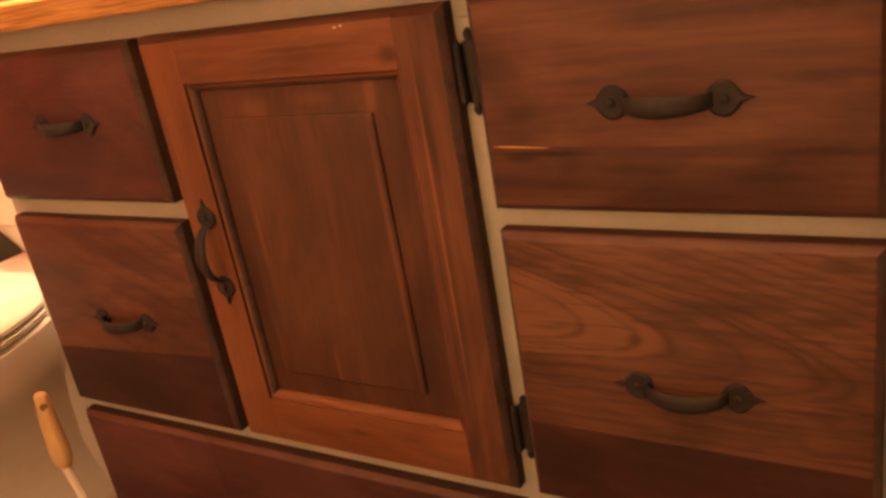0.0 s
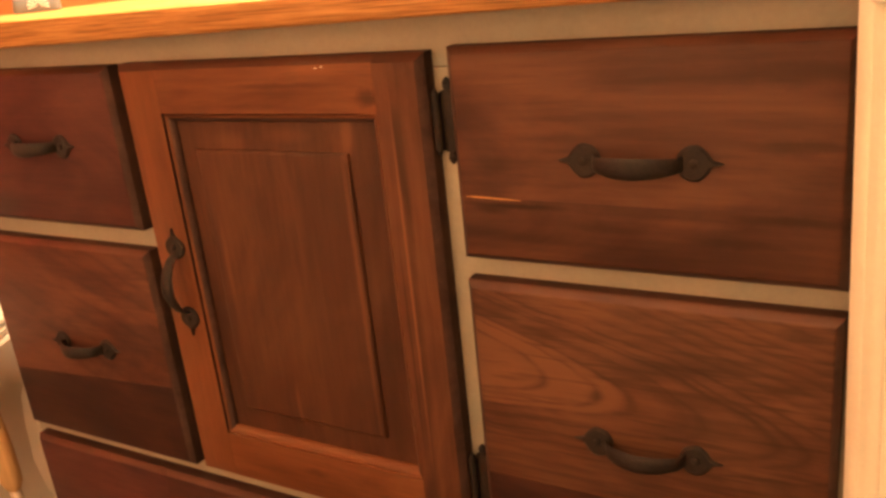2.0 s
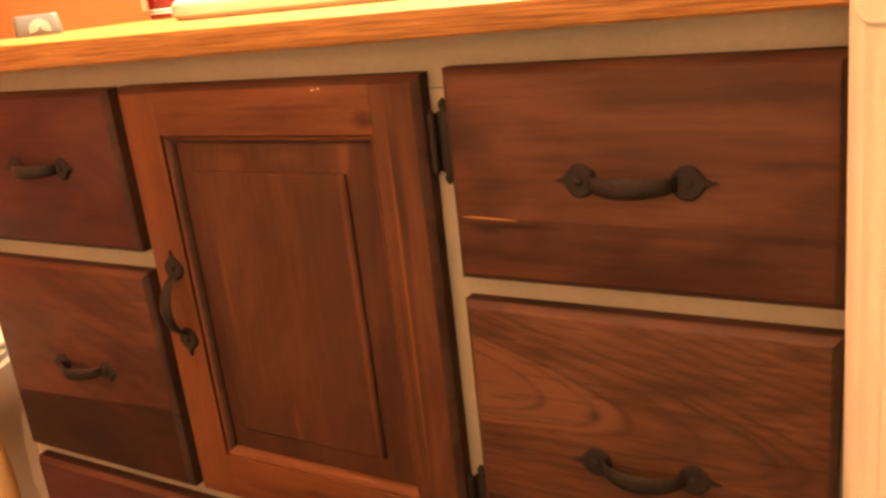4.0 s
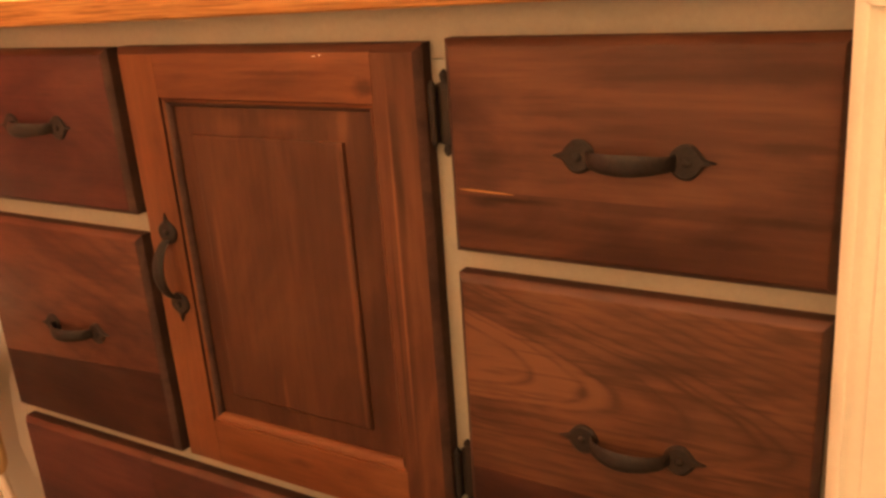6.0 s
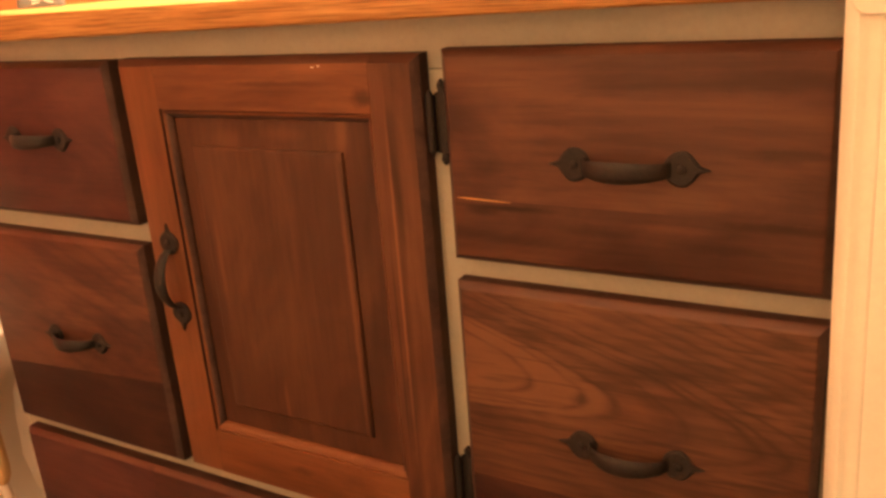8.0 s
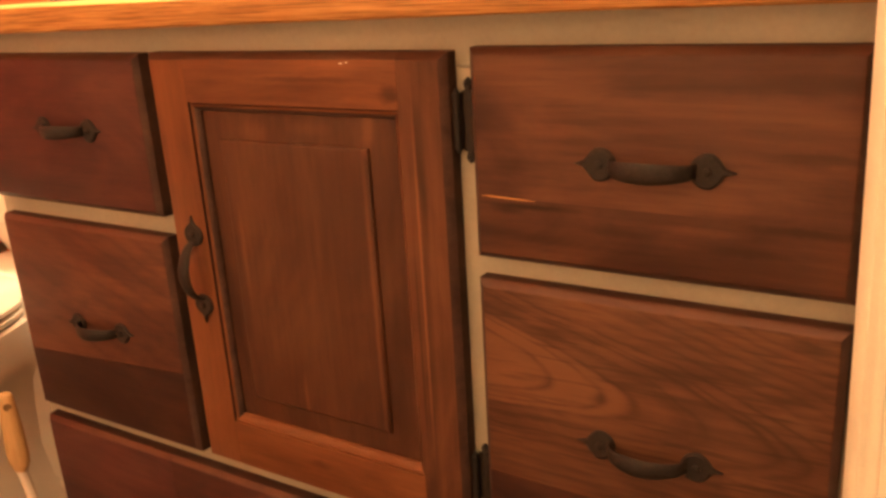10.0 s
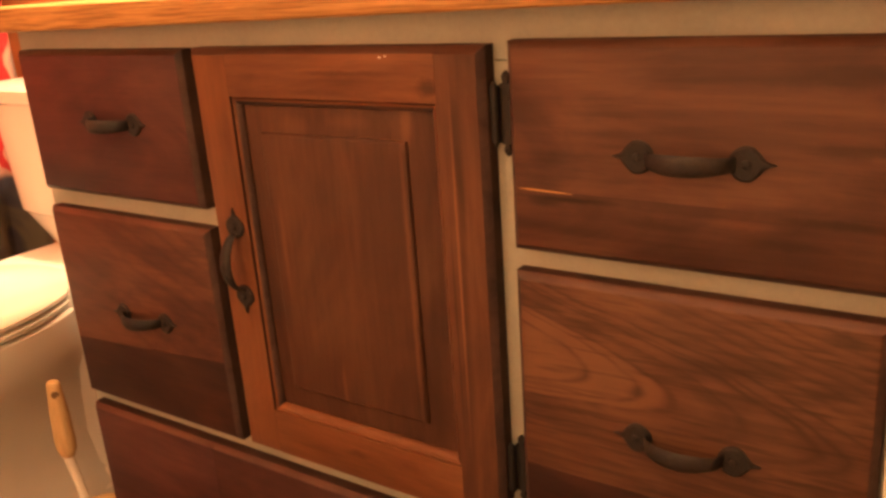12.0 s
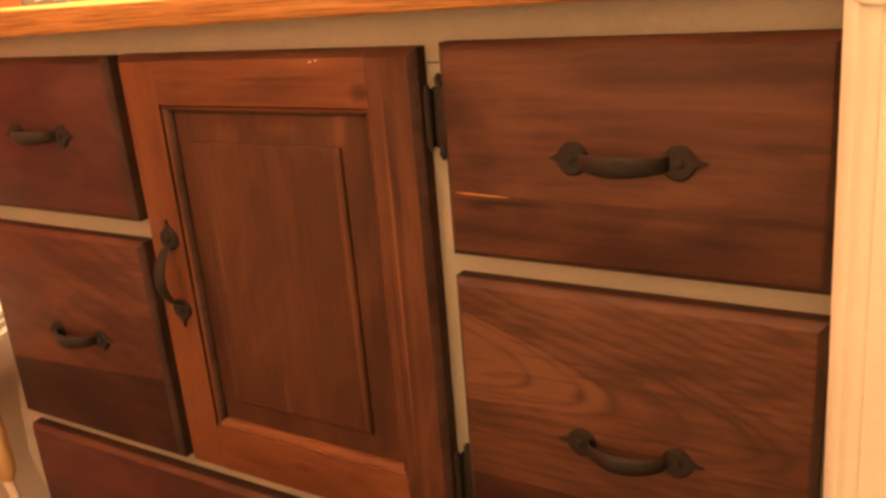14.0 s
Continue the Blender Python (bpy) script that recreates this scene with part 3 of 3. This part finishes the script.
def cabinet_hinge():
    """Frame leaf with spade tips, and the knuckle with small finials, at z = 0 in its middle."""
    bm = bmesh.new()
    half = [(0.0, 0.0345), (0.0022, 0.0325), (0.0036, 0.0300), (0.0030, 0.0272), (0.0018, 0.0252), (0.0060, 0.0235), (0.0068, 0.0205), (0.0068, 0.0)]
    right = half + [(x, -z) for x, z in half[-2::-1]]
    outline = right + [(-x, z) for x, z in right[-2:0:-1]]
    rings_mesh(bm, [[(x, 0.0186, z) for x, z in outline], [(x, 0.0162, z) for x, z in outline], [(x * 0.82, 0.0154, z * 0.97) for x, z in outline]])
    tube(bm, (-0.0085, 0.0125, -0.0225), (-0.0085, 0.0125, 0.0225), 0.0038, 0.0038)
    for s in (-1, 1):
        tube(bm, (-0.0085, 0.0125, s * 0.0225), (-0.0085, 0.0125, s * 0.0265), 0.0028, 0.0012)
        rings_mesh(bm, [[(r * math.cos(k * 0.785), y, s * 0.0295 + r * math.sin(k * 0.785)) for k in range(8)] for r, y in ((0.0019, 0.0160), (0.0012, 0.0144))])
    for z in (-0.0075, 0.0075):
        tube(bm, (-0.0085, 0.0125, z - 0.0004), (-0.0085, 0.0125, z + 0.0004), 0.0041, 0.0041)
    bmesh.ops.create_cube(bm, size=1.0, matrix=Matrix.Translation((-0.0125, 0.0145, 0)) @ Matrix.Diagonal((0.0060, 0.0050, 0.040, 1)))
    return bm


HINGE = mesh_of("cabinet_hinge", cabinet_hinge(), IRON)
for z in (0.7015, 0.3745):
    ob = new("hinge", HINGE)
    ob.parent = door
    ob.matrix_local = pose(-0.0100, 0, z)
    tagged(ob, "black iron hinge with spade tips")

# ---- the counter and what stands on it ----
TOP = 0.806


SINK_X, SINK_Y = -0.275, 0.355


def counter():
    bm = bmesh.new()
    x0, x1, y0, y1 = -0.745, 0.2870, -0.0065, 0.5495
    outer = [bm.verts.new((x, y, TOP)) for x, y in ((x0, y0), (x1, y0), (x1, y1), (x0, y1))]
    inner = [bm.verts.new((x, y, TOP)) for x, y, _ in oval(SINK_X, SINK_Y, 0.225, 0.135, 0, 3.2, 40)]
    edges = [bm.edges.new((ring[i], ring[(i + 1) % len(ring)])) for ring in (outer, inner) for i in range(len(ring))]
    faces = [f for f in bmesh.ops.triangle_fill(bm, edges=edges, use_beauty=True)["geom"] if isinstance(f, bmesh.types.BMFace)]
    made = bmesh.ops.extrude_face_region(bm, geom=faces)["geom"]
    bmesh.ops.translate(bm, verts=[v for v in made if isinstance(v, bmesh.types.BMVert)], vec=(0, 0, -0.0210))
    return bm


worktop = tagged(part("worktop", counter(), OAK, None), "golden oak bathroom worktop with a solid front edge", "worktop")
NOSE = [(0.7850, -0.0068), (0.7848, -0.0140), (0.7860, -0.0158), (0.7880, -0.0165), (0.8022, -0.0165), (0.8046, -0.0155), (0.8060, -0.0120), (0.8062, -0.0068)]
def nose():
    """The strip is a little deeper towards its free end."""
    bm = extruded(NOSE, 0, -0.745, 0.2870)
    for v in bm.verts:
        if v.co.z < 0.79:
            v.co.z += 0.0095 * (v.co.x - 0.05)
    return bm


part("front_edge", nose(), OAK, worktop, "oak edging strip with dark open grain")

sink = thing("sink", "glossy cream drop-in sink with a thick raised rim", "sink")
part("basin", lofted([(SINK_X, SINK_Y, 0.252, 0.160, TOP + 0.0005, 3.6), (SINK_X, SINK_Y, 0.258, 0.166, TOP + 0.006, 3.6), (SINK_X, SINK_Y, 0.257, 0.165, TOP + 0.018, 3.6),
                      (SINK_X, SINK_Y, 0.250, 0.158, TOP + 0.027, 3.6), (SINK_X, SINK_Y, 0.238, 0.146, TOP + 0.032, 3.5), (SINK_X, SINK_Y, 0.222, 0.130, TOP + 0.030, 3.3),
                      (SINK_X, SINK_Y, 0.212, 0.120, TOP + 0.015, 3.1), (SINK_X, SINK_Y, 0.200, 0.105, TOP - 0.060, 2.8), (SINK_X, SINK_Y, 0.150, 0.065, TOP - 0.115, 2.4),
                      (SINK_X, SINK_Y, 0.030, 0.030, TOP - 0.130, 2.0)], 64, (False, True)), CHINA, sink)

jar = thing("jar", "dark red glazed jar with two pale rings on the worktop", "jar")
JX, JY = -0.700, 0.405
part("body", lofted([(JX, JY, 0.0205, 0.0205, TOP + 0.0005, 2), (JX, JY, 0.0222, 0.0222, TOP + 0.004, 2), (JX, JY, 0.0222, 0.0222, TOP + 0.085, 2), (JX, JY, 0.016, 0.016, TOP + 0.097, 2)], 32), RED_JAR, jar)
for h in (0.0085, 0.0130):
    part("ring", lofted([(JX, JY, 0.0223, 0.0223, TOP + h, 2), (JX, JY, 0.0228, 0.0228, TOP + h + 0.0006, 2), (JX, JY, 0.0223, 0.0223, TOP + h + 0.0016, 2)], 32), WHITE_INK, jar, "thin pale ring")
part("label", block(JX - 0.030, JX - 0.0185, JY - 0.016, JY - 0.006, TOP + 0.014, TOP + 0.075, 0.002), SEAT, jar, "pale side tab")

soap_box = thing("soap_dish", "small blue-grey box with a white sunburst on the worktop", "soap dish")
soap_box.matrix_world = pose(-0.676, 0.168, TOP + 0.0005, 0, 0, 52)
part("box", lofted([(0, 0, 0.0275, 0.0140, 0, 6), (0, 0, 0.0285, 0.0150, 0.003, 6), (0, 0, 0.0262, 0.0130, 0.0235, 6), (0, 0, 0.0248, 0.0116, 0.0255, 6)], 40), GREY_GLAZE, soap_box)


def sunburst():
    bm = bmesh.new()
    for k in range(11):
        a = math.pi * (k - 0.5) / 9
        d, n = Vector((math.cos(a), 0, math.sin(a))), Vector((-math.sin(a), 0, math.cos(a)))
        c = Vector((0.002, -0.0163, 0.0075))
        p = [c + d * 0.0025 + n * 0.0002, c + d * 0.0125 + n * 0.0009, c + d * 0.0125 - n * 0.0009, c + d * 0.0025 - n * 0.0002]
        rings_mesh(bm, [[tuple(v) for v in p], [(v.x, v.y + 0.004, v.z) for v in p]])
    return bm


part("sunburst", sunburst(), WHITE_INK, soap_box, "white sunburst of thin rays")

# ---- the toilet and what stands about it ----
TX = -1.078
toilet = thing("toilet", "bone-coloured close-coupled toilet with its lid down", "toilet")
part("tank", lofted([(TX, 0.420, 0.100, 0.070, 0.330, 4), (TX, 0.408, 0.124, 0.085, 0.338, 4), (TX, 0.400, 0.142, 0.092, 0.352, 5), (TX, 0.393, 0.206, 0.097, 0.414, 6), (TX, 0.392, 0.210, 0.098, 0.419, 6), (TX, 0.391, 0.214, 0.100, 0.422, 6),
                     (TX, 0.391, 0.237, 0.103, 0.628, 6)], 56), CHINA, toilet)
part("tank_lid", lofted([(TX, 0.391, 0.238, 0.105, 0.628, 6), (TX, 0.391, 0.250, 0.112, 0.633, 6), (TX, 0.391, 0.252, 0.114, 0.655, 6), (TX, 0.391, 0.246, 0.108, 0.663, 6), (TX, 0.391, 0.20, 0.08, 0.666, 5)], 56), CHINA, toilet)
YC = -0.040
part("bowl", lofted([(TX, YC + 0.06, 0.148, 0.275, FLOOR_Z, 2.6), (TX, YC + 0.06, 0.146, 0.272, FLOOR_Z + 0.03, 2.6), (TX, YC + 0.06, 0.136, 0.258, FLOOR_Z + 0.06, 2.5), (TX, YC + 0.05, 0.134, 0.256, 0.09, 2.4), (TX, YC + 0.03, 0.142, 0.268, 0.16, 2.3),
                     (TX, YC + 0.02, 0.154, 0.278, 0.205, 2.2), (TX, YC + 0.005, 0.176, 0.290, 0.240, 2.2), (TX, YC, 0.182, 0.293, 0.262, 2.2), (TX, YC, 0.184, 0.294, 0.315, 2.2), (TX, YC, 0.178, 0.286, 0.320, 2.2)], 56), CHINA, toilet)
part("deck", lofted([(TX, 0.25, 0.142, 0.225, FLOOR_Z, 3), (TX, 0.25, 0.142, 0.225, -0.024, 3), (TX, 0.25, 0.136, 0.220, -0.018, 3), (TX, 0.27, 0.128, 0.210, 0.004, 3), (TX, 0.27, 0.124, 0.205, 0.16, 3), (TX, 0.28, 0.132, 0.205, 0.25, 3.4), (TX, 0.30, 0.145, 0.185, 0.325, 4), (TX, 0.30, 0.140, 0.180, 0.351, 4)], 40), CHINA, toilet)
part("bolt_cap", lofted([(TX + 0.120, 0.175, 0.014, 0.014, -0.018, 2), (TX + 0.120, 0.175, 0.013, 0.013, 0.000, 2), (TX + 0.120, 0.175, 0.008, 0.008, 0.008, 2)], 20), WHITE_PLASTIC, toilet, "white plastic bolt cap")
part("seat", lofted([(TX, YC, 0.176, 0.262, 0.3210, 2.25), (TX, YC, 0.186, 0.272, 0.3245, 2.25), (TX, YC, 0.187, 0.273, 0.3320, 2.25), (TX, YC, 0.180, 0.266, 0.3360, 2.25)], 56), SEAT, toilet)
part("seat_lid", lofted([(TX, YC, 0.178, 0.264, 0.3385, 2.25), (TX, YC, 0.187, 0.273, 0.3415, 2.25), (TX, YC, 0.187, 0.273, 0.3480, 2.25), (TX, YC, 0.178, 0.264, 0.3540, 2.25), (TX, YC, 0.12, 0.19, 0.3580, 2.2)], 56), SEAT, toilet)

brush = thing("toilet_brush", "toilet brush with pale wooden handle standing in a cup", "toilet brush")
A, B, C = Vector((-0.820, 0.040, 0.266)), Vector((-0.826, 0.040, 0.132)), Vector((-0.782, 0.040, -0.010))


def brush_handle():
    bm = bmesh.new()
    d = (B - A).normalized()
    across = Vector((1, 0, 0))
    rows = ((-0.003, 0.0090), (0.0, 0.0118), (0.012, 0.0132), (0.05, 0.0172), (0.095, 0.0190), (0.112, 0.0178), (0.124, 0.0120), (0.128, 0.0070))
    rings_mesh(bm, [[A + d * s + across * (w * math.cos(k * 0.3927)) + Vector((0, 0.75 * w * math.sin(k * 0.3927), 0)) for k in range(16)] for s, w in rows])
    return bm


handle = part("handle", brush_handle(), HANDLE_WOOD, brush, "pale varnished wooden handle")
hole = bmesh.new()
tube(hole, (A.x + 0.0098, A.y - 0.0066, A.z - 0.0145), (A.x + 0.0045, A.y - 0.0026, A.z - 0.0145), 0.0058, 0.0058)
part("hanging_hole", hole, HOLE_WOOD, handle, "dark hanging hole")
shaft = bmesh.new()
tube(shaft, A + (B - A) * 0.90, C, 0.0078, 0.0064)
part("shaft", shaft, WHITE_PLASTIC, brush, "white plastic shaft")
cup = lofted([(-0.760, 0.040, 0.040, 0.040, FLOOR_Z, 2), (-0.760, 0.040, 0.048, 0.048, -0.02, 2), (-0.760, 0.040, 0.054, 0.054, 0.02, 2), (-0.760, 0.040, 0.052, 0.052, 0.045, 2),
              (-0.760, 0.040, 0.044, 0.044, 0.062, 2), (-0.760, 0.040, 0.028, 0.028, 0.075, 2), (-0.760, 0.040, 0.010, 0.010, 0.080, 2)], 36)
part("cup", cup, HANDLE_WOOD, brush, "pale yellow rounded holder")


def curtain():
    """Gathered cloth hanging beside the tub, in soft folds."""
    bm = bmesh.new()
    rows = []
    for z in (0.02, 0.25, 0.5, 0.8, 1.1, 1.5, 1.95):
        row = []
        for k in range(161):
            y = 0.495 - 1.5 * k / 160
            x = -1.520 + 0.022 * math.sin(k * 0.55 + 0.6 * math.sin(k * 0.13)) + 0.010 * noise.noise((k * 0.11, z * 1.3, 0.4))
            row.append(bm.verts.new((x, y, z)))
        rows.append(row)
    for a, b in zip(rows, rows[1:]):
        for i in range(160):
            bm.faces.new((a[i], a[i + 1], b[i + 1], b[i]))
    bmesh.ops.solidify(bm, geom=bm.faces[:], thickness=0.0015)
    return bm


shower_curtain = thing("shower_curtain", "red shower curtain with grey leaves and dark hem", "curtain")
part("cloth", curtain(), CURTAIN, shower_curtain)
rod = bmesh.new()
tube(rod, (-1.52, 0.549, 1.965), (-1.52, SOUTH + 0.001, 1.965), 0.012, 0.012)
part("rod", rod, WHITE_PLASTIC, shower_curtain, "white curtain rod")
